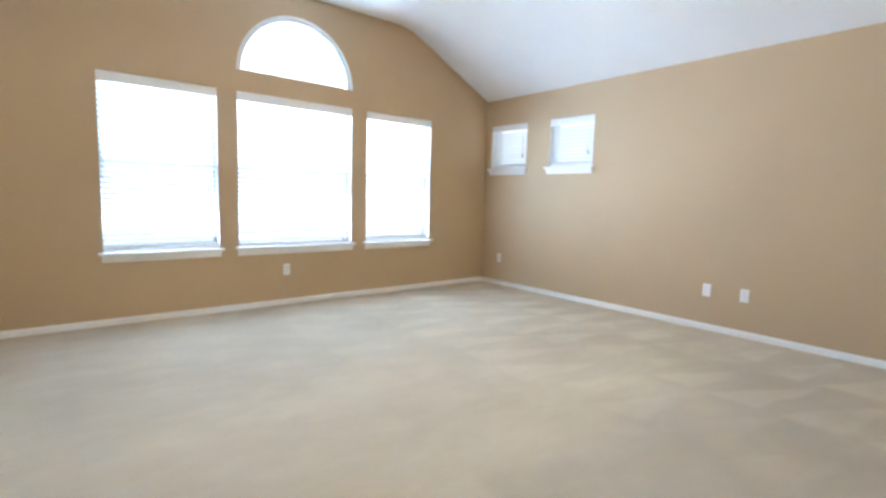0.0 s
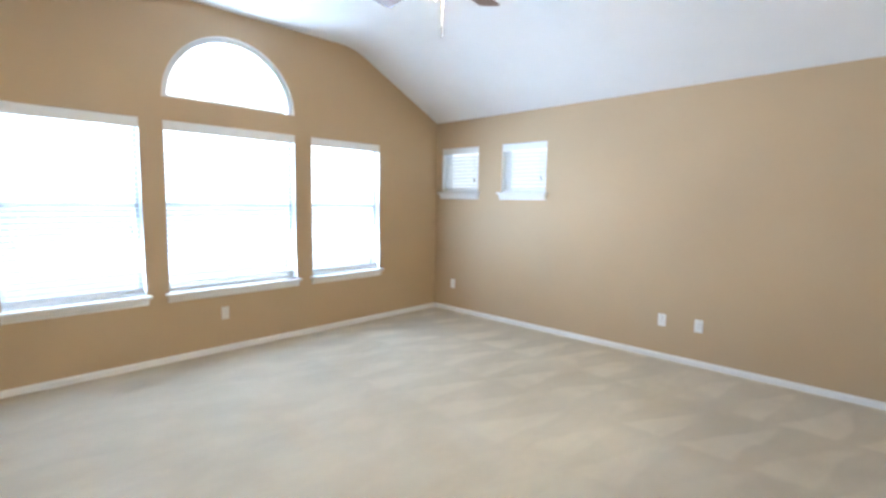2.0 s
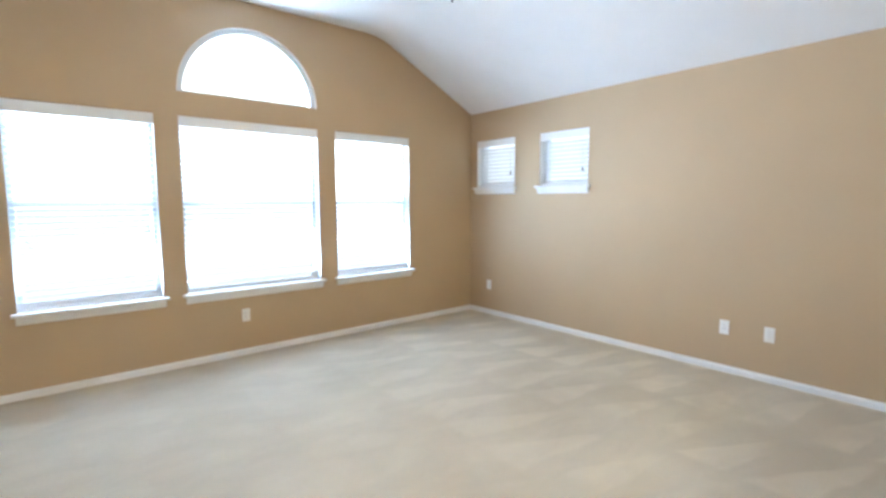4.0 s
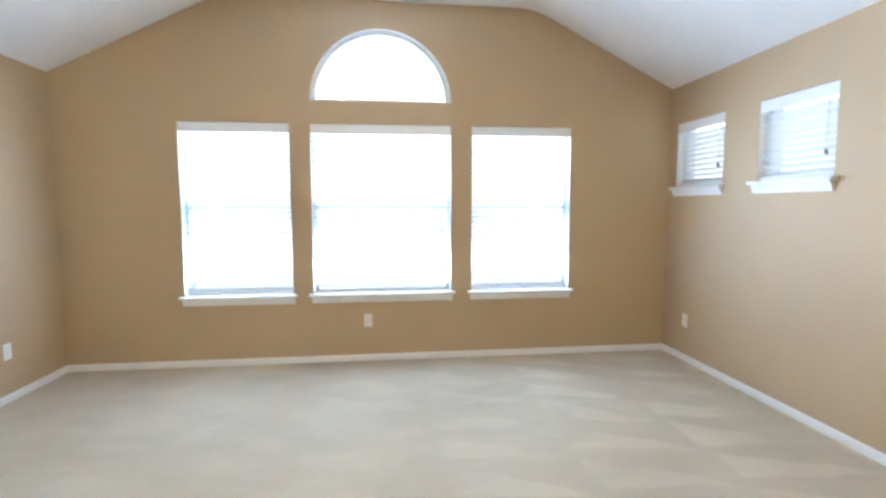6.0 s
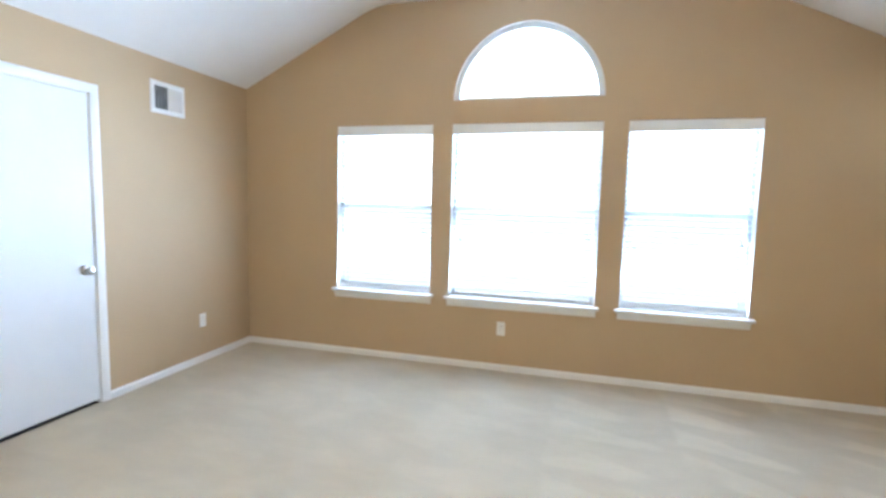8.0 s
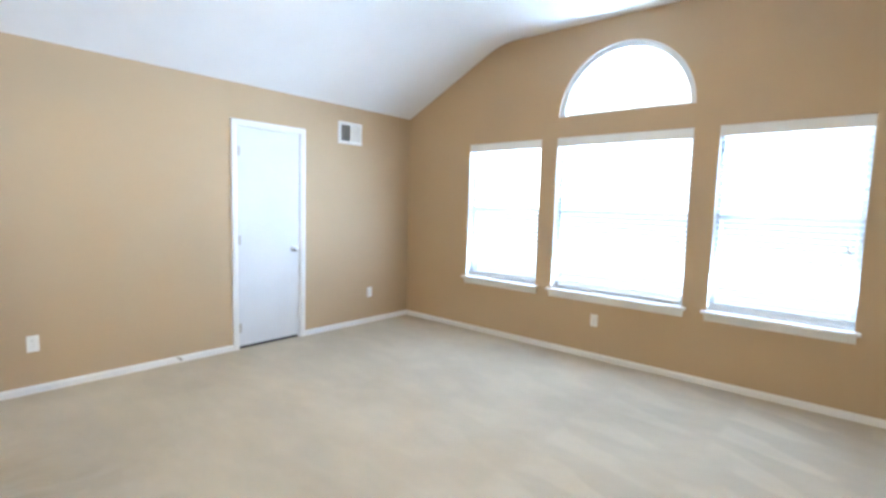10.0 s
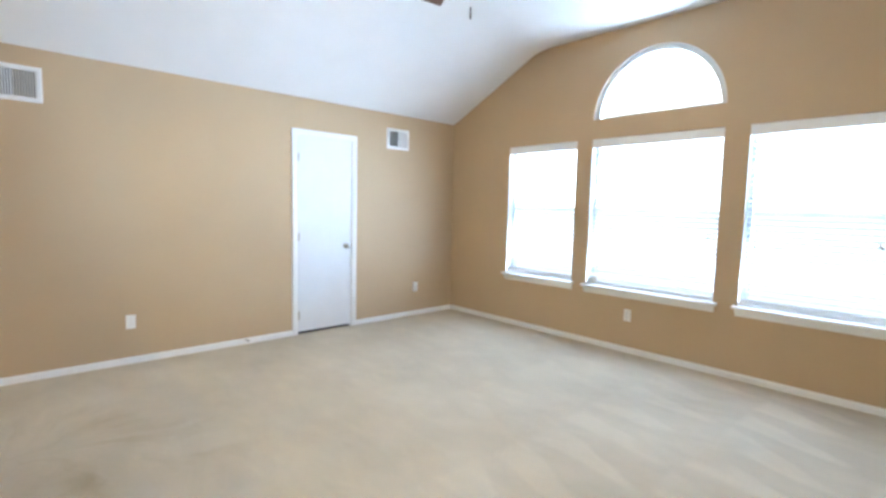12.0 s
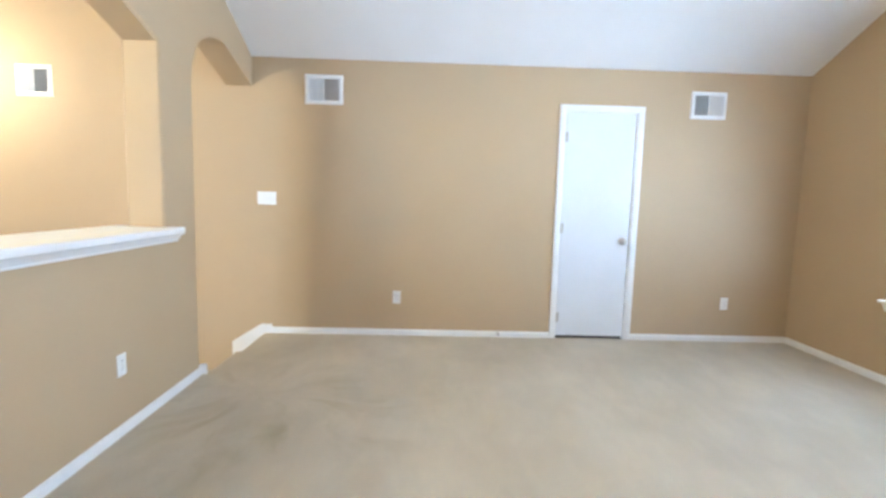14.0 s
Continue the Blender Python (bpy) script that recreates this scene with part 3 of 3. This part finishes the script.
def blind(m, width, height, label, tilt, gap=0.0, wand=True, stack=0):
    """A two-inch slatted blind in its opening, let down to gap above the sill."""
    b = thing("window_blind", m, label, "blind", "slatted window blinds")
    w = width - 0.010
    part("head_rail", boxed((-w / 2, 0.022, height - 0.052), (w / 2, 0.075, height - 0.006), 0.002), RAIL, b)
    v = part("valance", boxed((-width / 2 + 0.002, 0.0, height - 0.086), (width / 2 - 0.002, 0.012, height - 0.004), 0.003), RAIL, b, "flat white valance")
    for s in (-1, 1):
        part("valance_return", boxed((min(s * (width / 2 - 0.002), s * (width / 2 - 0.010)), 0.0125, height - 0.084), (max(s * (width / 2 - 0.002), s * (width / 2 - 0.010)), 0.06, height - 0.006)), RAIL, v)
    z0 = 0.022 + gap
    me = slat_mesh(w - 0.006)
    for k in range(stack):
        shared("slat", me, b, pose(0, 0.048, z0 + 0.0285 + 0.0048 * k, random.uniform(-1.0, 1.0), 0, 0))
    z = z0 + 0.045 + 0.0048 * stack
    while z < height - 0.075:
        lean = tilt + random.uniform(-2.0, 2.0)
        shared("slat", me, b, pose(0, 0.048, z, lean, random.uniform(-0.12, 0.12), 0))
        z += 0.0435
    part("bottom_rail", boxed((-w / 2, 0.022, z0), (w / 2, 0.074, z0 + 0.024), 0.004), RAIL, b, "thick white bottom rail")
    spots = (-0.36, 0.36) if width < 1.1 else (-0.40, 0.0, 0.40)
    for s in spots:
        for y in (0.0185, 0.0775):
            part("ladder_cord", boxed((s * w - 0.0012, y - 0.0008, z0 + 0.01), (s * w + 0.0012, y + 0.0008, height - 0.05)), CORD, b)
    for x, drop in ((w / 2 - 0.075, height * 0.56), (w / 2 - 0.063, height * 0.575)):
        c = part("pull_cord", boxed((x - 0.0012, 0.0130, height - 0.06 - drop * CORD_DROP), (x + 0.0012, 0.0154, height - 0.052)), CORD, b)
        part("tassel", lathe([(0.003, 0.0), (0.006, -0.006), (0.0085, -0.024), (0.007, -0.031)], 12), TASSEL, c, "small grey tassel", 40,
             pose(x, 0.0142, height - 0.06 - drop * CORD_DROP))
    if wand:
        x = -w / 2 + 0.075
        for k, dx in enumerate((0.0, 0.013)):
            z = height - 0.06 - height * (0.60 + 0.02 * k)
            c = part("tilt_cord", boxed((x + dx - 0.0012, 0.0130, z), (x + dx + 0.0012, 0.0154, height - 0.052)), CORD, b)
            part("tassel", lathe([(0.002, 0.0), (0.005, -0.006), (0.006, -0.022), (0.005, -0.028)], 12), TASSEL, c, "small grey tassel", 40, pose(x + dx, 0.0142, z))
    return b


names = [("window_1", "white single-hung window with a screened lower sash"), ("window_2", "wide white single-hung window over the outlet"), ("window_3", "white single-hung window with a screened lower sash")]
for (a, b), (name, label) in zip(NORTH, names):
    m = pose((a + b) / 2, 0, WIN_Z0)
    window(name, m, b - a, WIN_Z1 - WIN_Z0, label)
    wide = b - a > 1.1
    blind(m, b - a, WIN_Z1 - WIN_Z0, "wide white slatted blind stopped just short of the sill" if wide else "white slatted blind let down to the sill", TILT_BIG, 0.066 if wide else 0.002, True, 1 if wide else 5)
for k, (a, b) in enumerate(EAST):
    m = pose(XR, (a + b) / 2, SM_Z0, 0, 0, -90)
    window("window_%d" % (5 + k), m, b - a, SM_Z1 - SM_Z0, "small high white window in the side wall")
    blind(m, b - a, SM_Z1 - SM_Z0, "short white slatted blind, slats half closed", TILT_SMALL, 0.004, False)

# Assumed, never in view: gives the hall's added daylight an opening.
window("window_7", pose(HALL_X, -7.3, 0.4, 0, 0, -90), 1.5, 2.0, "unseen tall plain white window added to light the hall")

# the half-round window
w4 = tagged(thing("window_4", pose(ARC_X, 0, ARC_Z), "half-round fixed window with a white curved frame", "window"), kind="structure")


def half_ring(r0, r1, y0, y1, steps=48):
    bm = bmesh.new()
    rows = []
    for a in np.linspace(0, math.pi, steps + 1):
        c, s = math.cos(a), math.sin(a)
        rows.append([bm.verts.new(p) for p in ((r0 * c, y0, r0 * s), (r1 * c, y0, r1 * s), (r1 * c, y1, r1 * s), (r0 * c, y1, r0 * s))])
    for p, q in zip(rows, rows[1:]):
        for k in range(4):
            bm.faces.new((p[k], p[(k + 1) % 4], q[(k + 1) % 4], q[k]))
    bm.faces.new(rows[0])
    bm.faces.new(rows[-1])
    return bm


part("reveal_lining", half_ring(ARC_R - 0.006, ARC_R - 0.001, 0.001, 0.028), TRIM, w4, "white lining of the curved reveal", 40)
f4 = part("window_frame", half_ring(ARC_R - 0.050, ARC_R - 0.001, 0.028, 0.155), VINYL, w4, "white vinyl frame", 40)
part("bottom_rail", boxed((-ARC_R + 0.051, 0.10, 0.001), (ARC_R - 0.051, 0.155, 0.038)), VINYL, f4)
bm = bmesh.new()
r = ARC_R - 0.051
sweep(bm, [(r * math.cos(a), 0.039 + (r - 0.04) * math.sin(a)) for a in np.linspace(0.02, math.pi - 0.02, 40)], (0, 0.125, 0), (0, 0.129, 0), (1, 0, 0))
p = part("pane", bm, GLASS, w4)
p.visible_shadow = False

# ---- closet door ----
door = tagged(thing("door_1", pose(0, 0, 0), "closed flat white closet door with a satin knob", "door"), kind="structure")
slab = part("door_slab", boxed((-0.038, DOOR_Y0, 0.027), (-0.003, DOOR_Y1, DOOR_Z), 0.002), DOORWHITE, door, "smooth flat white slab")
CASE = [(0, 0), (0.010, 0), (0.013, 0.010), (0.016, 0.030), (0.016, 0.050), (0.013, 0.057), (0, 0.057)]
bm = bmesh.new()
c0, c1, cz = DOOR_Y0 - 0.008, DOOR_Y1 + 0.008, DOOR_Z + 0.008
for s, y in ((-1, c0), (1, c1)):
    n = [(0.0, y, 0.0), (0.0, y, cz)]
    va = [bm.verts.new((a, y + s * o, 0.0)) for a, o in CASE]
    vb = [bm.verts.new((a, y + s * o, cz + o)) for a, o in CASE]
    for k in range(len(CASE)):
        j = (k + 1) % len(CASE)
        bm.faces.new((va[k], va[j], vb[j], vb[k]))
va = [bm.verts.new((a, c0 - o, cz + o)) for a, o in CASE]
vb = [bm.verts.new((a, c1 + o, cz + o)) for a, o in CASE]
for k in range(len(CASE)):
    j = (k + 1) % len(CASE)
    bm.faces.new((va[k], va[j], vb[j], vb[k]))
part("door_casing", bm, TRIM, door, "white moulded casing", 30)
jamb = part("door_jamb", boxed((-TH, DOOR_Y0 - 0.011, 0.0), (-0.001, DOOR_Y0 - 0.003, DOOR_Z + 0.003)), TRIM, door)
part("strike_jamb", boxed((-TH, DOOR_Y1 + 0.003, 0.0), (-0.001, DOOR_Y1 + 0.011, DOOR_Z + 0.003)), TRIM, jamb)
part("head_jamb", boxed((-TH, DOOR_Y0 - 0.003, DOOR_Z + 0.003), (-0.001, DOOR_Y1 + 0.003, DOOR_Z + 0.013)), TRIM, jamb)
# Black strip puts the shade of the gap under the slab into colour.
part("gap_shade_strip", boxed((-0.052, DOOR_Y0, 0.0), (-0.040, DOOR_Y1, 0.035)), DARK, jamb, "black strip painted for the shade under the door")
for z in (0.20, 1.02, 1.83):
    h = part("hinge", lathe([(0.006, -0.045), (0.006, 0.045)], 12), NICKEL, door, "satin nickel hinge", 40, pose(0.006, DOOR_Y0 - 0.002, z))
    part("hinge_leaf", boxed((-0.0005, -0.001, -0.044), (0.002, 0.022, 0.044)), NICKEL, h, at=pose(-0.008, 0.0, 0))
knob = part("door_knob", lathe([(0.011, 0.006), (0.012, 0.026), (0.020, 0.034), (0.0265, 0.044), (0.027, 0.054), (0.022, 0.062), (0.010, 0.065)], 24, 'x'), NICKEL, slab,
            "satin nickel knob", 40, pose(-0.003, DOOR_Y1 - 0.060, 0.915))
part("rose", lathe([(0.033, 0.0), (0.033, 0.004), (0.028, 0.008), (0.012, 0.009)], 24, 'x'), NICKEL, slab, "", 40, pose(-0.003, DOOR_Y1 - 0.060, 0.915))
part("latch_plate", boxed((-0.030, DOOR_Y1 + 0.0002, 0.885), (-0.004, DOOR_Y1 + 0.0022, 0.945)), NICKEL, slab)
# Closet shell coloured black in place of its unlit inside.
part("back_panel", boxed((-TH - 0.5, DOOR_Y0 - 0.2, -0.02), (-TH - 0.46, DOOR_Y1 + 0.2, DOOR_Z + 0.2)), DARK, jamb, "black panel painted for the unlit closet behind the door")
for y in (DOOR_Y0 - 0.2, DOOR_Y1 + 0.16):
    part("closet_side", boxed((-TH - 0.46, y, -0.02), (-TH - 0.001, y + 0.04, DOOR_Z + 0.2)), DARK, jamb)
part("closet_top", boxed((-TH - 0.46, DOOR_Y0 - 0.16, DOOR_Z + 0.16), (-TH - 0.001, DOOR_Y1 + 0.16, DOOR_Z + 0.2)), DARK, jamb)
part("closet_base", boxed((-TH - 0.46, DOOR_Y0 - 0.16, -0.04), (-TH - 0.001, DOOR_Y1 + 0.16, 0.0)), DARK, jamb)
# Black plate on the floor, again shade of the gap as colour.
part("gap_shade_base", boxed((-TH, DOOR_Y0 - 0.002, 0.0005), (-0.012, DOOR_Y1 + 0.002, 0.005)), DARK, jamb, "black strip painted for the shade under the door")


# ---- small fixtures ----
def outlet(m, label):
    """A duplex receptacle; local x is out of the wall, y along it, z up."""
    o = thing("wall_outlet", m, label, "outlet", "wall outlets")
    plate = part("cover_plate", boxed((0.0, -0.035, -0.0575), (0.006, 0.035, 0.0575), 0.003), PLATE, o)
    for z in (-0.020, 0.020):
        face = part("socket", boxed((0.0062, -0.0165, z - 0.0135), (0.0078, 0.0165, z + 0.0135), 0.0007), PLATE, o)
        for y, h in ((-0.0065, 0.0045), (0.0065, 0.0035)):
            # Raised black bars show the shade inside the slots.
            part("slot", boxed((0.0079, y - 0.0011, z + 0.002 - h), (0.0083, y + 0.0011, z + 0.002 + h)), DARK, face)
    part("screw", lathe([(0.003, 0.0), (0.003, 0.001), (0.002, 0.0016)], 10, 'x'), NICKEL, plate, at=pose(0.0062, 0, 0))
    return o


W = "white duplex outlet low on the tan wall"
first = outlet(pose(0, -0.613, 0.357), W)
copy_thing(first, pose(0, -3.644, 0.352))
copy_thing(first, pose(2.477, 0, 0.362, 0, 0, -90))
copy_thing(first, pose(XR, -0.328, 0.358, 0, 0, 180))
copy_thing(first, pose(XR, -2.956, 0.366, 0, 0, 180))
copy_thing(first, pose(XR, -3.268, 0.366, 0, 0, 180))
copy_thing(first, pose(1.885, YB, 0.367, 0, 0, 90))

sw = thing("light_switch", pose(0, -4.805, 1.218), "white three-gang switch plate beside the arch", "switch")
part("cover_plate", boxed((0.0, -0.082, -0.0575), (0.006, 0.082, 0.0575), 0.003), PLATE, sw)
for y in (-0.046, 0.0, 0.046):
    part("rocker", box(bmesh.new(), (0.0062, y - 0.0165, -0.033), (0.009, y + 0.0165, 0.033), 0.001), PLATE, sw)

stop = thing("door_stop", pose(0.0135, -2.713, 0.045), "short spring door stop on the baseboard", "door stop")
part("spring", lathe([(0.010, 0.0), (0.010, 0.004), (0.006, 0.006), (0.006, 0.055)], 14, 'x'), NICKEL, stop, "", 40)
part("rubber_tip", lathe([(0.008, 0.055), (0.009, 0.060), (0.008, 0.072)], 14, 'x'), TASSEL, stop, "dark rubber tip", 40)


def vent(m, w, h, label):
    """A two-way wall register: white frame, upright louvres that lean apart from a middle bar."""
    v = thing("wall_vent", m, label, "vent", "wall vents")
    bm = bmesh.new()
    e = 0.034
    prof = [(0, 0), (0.004, 0.0), (0.010, 0.012), (0.010, e - 0.004), (0.006, e), (0, e)]
    corners = [(-w / 2, -h / 2, 1, 1), (w / 2, -h / 2, -1, 1), (w / 2, h / 2, -1, -1), (-w / 2, h / 2, 1, -1)]
    rings = [[bm.verts.new((a, y + sy * o, z + sz * o)) for a, o in prof] for y, z, sy, sz in corners]
    for p, q in zip(rings, rings[1:] + rings[:1]):
        for k in range(len(prof)):
            j = (k + 1) % len(prof)
            bm.faces.new((p[k], p[j], q[j], q[k]))
    part("frame", bm, VENTW, v)
    # Flat dark sheet: shade of the recess as colour, no duct modelled.
    part("backing", boxed((0.0005, -w / 2 + e, -h / 2 + e), (0.0015, w / 2 - e, h / 2 - e)), VENT_SHADE, v, "dark grey sheet painted for the shade behind the louvres")
    part("middle_bar", boxed((0.002, -0.0015, -h / 2 + e), (0.008, 0.0015, h / 2 - e)), VENTW, v)
    me = mesh_of("louvre", boxed((-0.0055, -0.0006, -h / 2 + e), (0.0055, 0.0006, h / 2 - e)), VENTW)
    n = 9
    for s in (-1, 1):
        for k in range(n):
            y = s * (0.008 + (w / 2 - e - 0.012) * k / (n - 1))
            shared("louvre", me, v, pose(0.0066, y, 0, 0, 0, s * 44))
    part("lever", boxed((0.010, w / 2 - 0.020, -0.012), (0.018, w / 2 - 0.016, 0.004), 0.001), VENTW, v)
    for z in (-h / 2 + 0.012, h / 2 - 0.012):
        part("screw", lathe([(0.0035, 0.0), (0.0035, 0.001), (0.002, 0.0018)], 10, 'x'), VENTW, v, at=pose(0.010, 0, z))
    return v


vent(pose(0, -0.912, 2.140), 0.317, 0.235, "white two-way wall vent near the closet door")
vent(pose(0, -4.302, 2.167), 0.33, 0.25, "white two-way wall vent near the arch")
vent(pose(0, -6.760, 2.163), 0.30, 0.26, "white two-way wall vent in the hall")

# ---- ceiling fan ----
FX, FY = 2.65, -2.53
fan = thing("ceiling_fan", pose(FX, FY, ZR), "dark bronze five-blade ceiling fan with a lit frosted bowl", "ceiling fan")
part("canopy", lathe([(0.070, 0.0), (0.068, -0.02), (0.050, -0.050), (0.020, -0.062)], 28), BRONZE, fan, "", 40)
part("downrod", lathe([(0.012, -0.05), (0.012, -0.24)], 16), BRONZE, fan, "", 40)
part("motor", lathe([(0.030, -0.22), (0.075, -0.235), (0.108, -0.265), (0.115, -0.31), (0.108, -0.355), (0.070, -0.388), (0.055, -0.40)], 32), BRONZE, fan, "dark bronze motor housing", 40)
part("light_fitter", lathe([(0.055, -0.40), (0.062, -0.405), (0.062, -0.425), (0.075, -0.432)], 28), BRONZE, fan, "", 40)
part("glass_bowl", lathe([(0.074, -0.434), (0.088, -0.448), (0.092, -0.47), (0.082, -0.495), (0.056, -0.517), (0.024, -0.527), (0.006, -0.529)], 32), FANGLOW, fan, "lit frosted glass bowl", 50)


def blade_mesh():
    bm = bmesh.new()
    out = [(0.17, 0.050), (0.22, 0.056), (0.45, 0.071), (0.58, 0.078), (0.600, 0.076), (0.606, 0.068), (0.612, 0.030)]
    ring = [(x, y) for x, y in out] + [(x, -y) for x, y in out[::-1]]
    lo, hi = [bm.verts.new((x, y, -0.004)) for x, y in ring], [bm.verts.new((x, y, 0.004)) for x, y in ring]
    bm.faces.new(lo)
    bm.faces.new(hi)
    for k in range(len(ring)):
        j = (k + 1) % len(ring)
        bm.faces.new((lo[k], lo[j], hi[j], hi[k]))
    return mesh_of("blade", bm, WOOD)


me = blade_mesh()
iron = bmesh.new()
box(iron, (0.085, -0.014, -0.004), (0.19, 0.014, 0.003), 0.003)
box(iron, (0.175, -0.040, -0.0045), (0.235, 0.040, 0.0), 0.003)
iron = mesh_of("blade_iron", iron, BRONZE)
for k in range(5):
    m = pose(0, 0, -0.375, 0, 0, 9 + 72 * k) @ pose(0, 0, 0, 12, 0, 0)
    bl = shared("blade", me, fan, m, "dark walnut blade")
    shared("blade_iron", iron, bl, pose(0, 0, -0.0045))
for dx, z in ((0.087, -0.655), (-0.087, -0.49)):
    c = part("pull_chain", lathe([(0.0014, -0.40), (0.0014, z)], 8), CORD, fan, at=pose(dx, 0.03 if dx > 0 else -0.03, 0))
    part("chain_pull", lathe([(0.003, z), (0.005, z - 0.006), (0.004, z - 0.014), (0.0055, z - 0.050), (0.004, z - 0.062)], 12), PULL, c, "dark turned pull", 40)

# ---- hall lamps ----
def pendant(x, y, drop, size, lit_glass, label):
    """A glass shade on a stem; size is the shade's radius."""
    p = thing("pendant_lamp", pose(x, y, HALL_TOP + 0.035), label, "lamp", "hall pendant lamps")
    part("canopy", lathe([(0.065, 0.0), (0.062, -0.018), (0.015, -0.030)], 24), BRONZE, p, "", 40)
    part("stem", lathe([(0.006, -0.02), (0.006, -drop)], 12), BRONZE, p, "", 40)
    part("shade", lathe([(size * a, -drop - size * b) for a, b in ((0.25, 0.0), (0.75, 0.25), (1.0, 0.75), (0.83, 1.25), (0.25, 1.5))], 28), lit_glass, p, "lit frosted glass shade", 50)


pendant(3.0, -6.40, HALL_DROP, 0.12, HALLGLOW, "warm lit hall pendant lamp with a frosted shade")
pendant(0.48, -7.18, HALL_DROP + 0.08, 0.058, STAIRGLOW, "small white lit pendant lamp close to the stair wall")
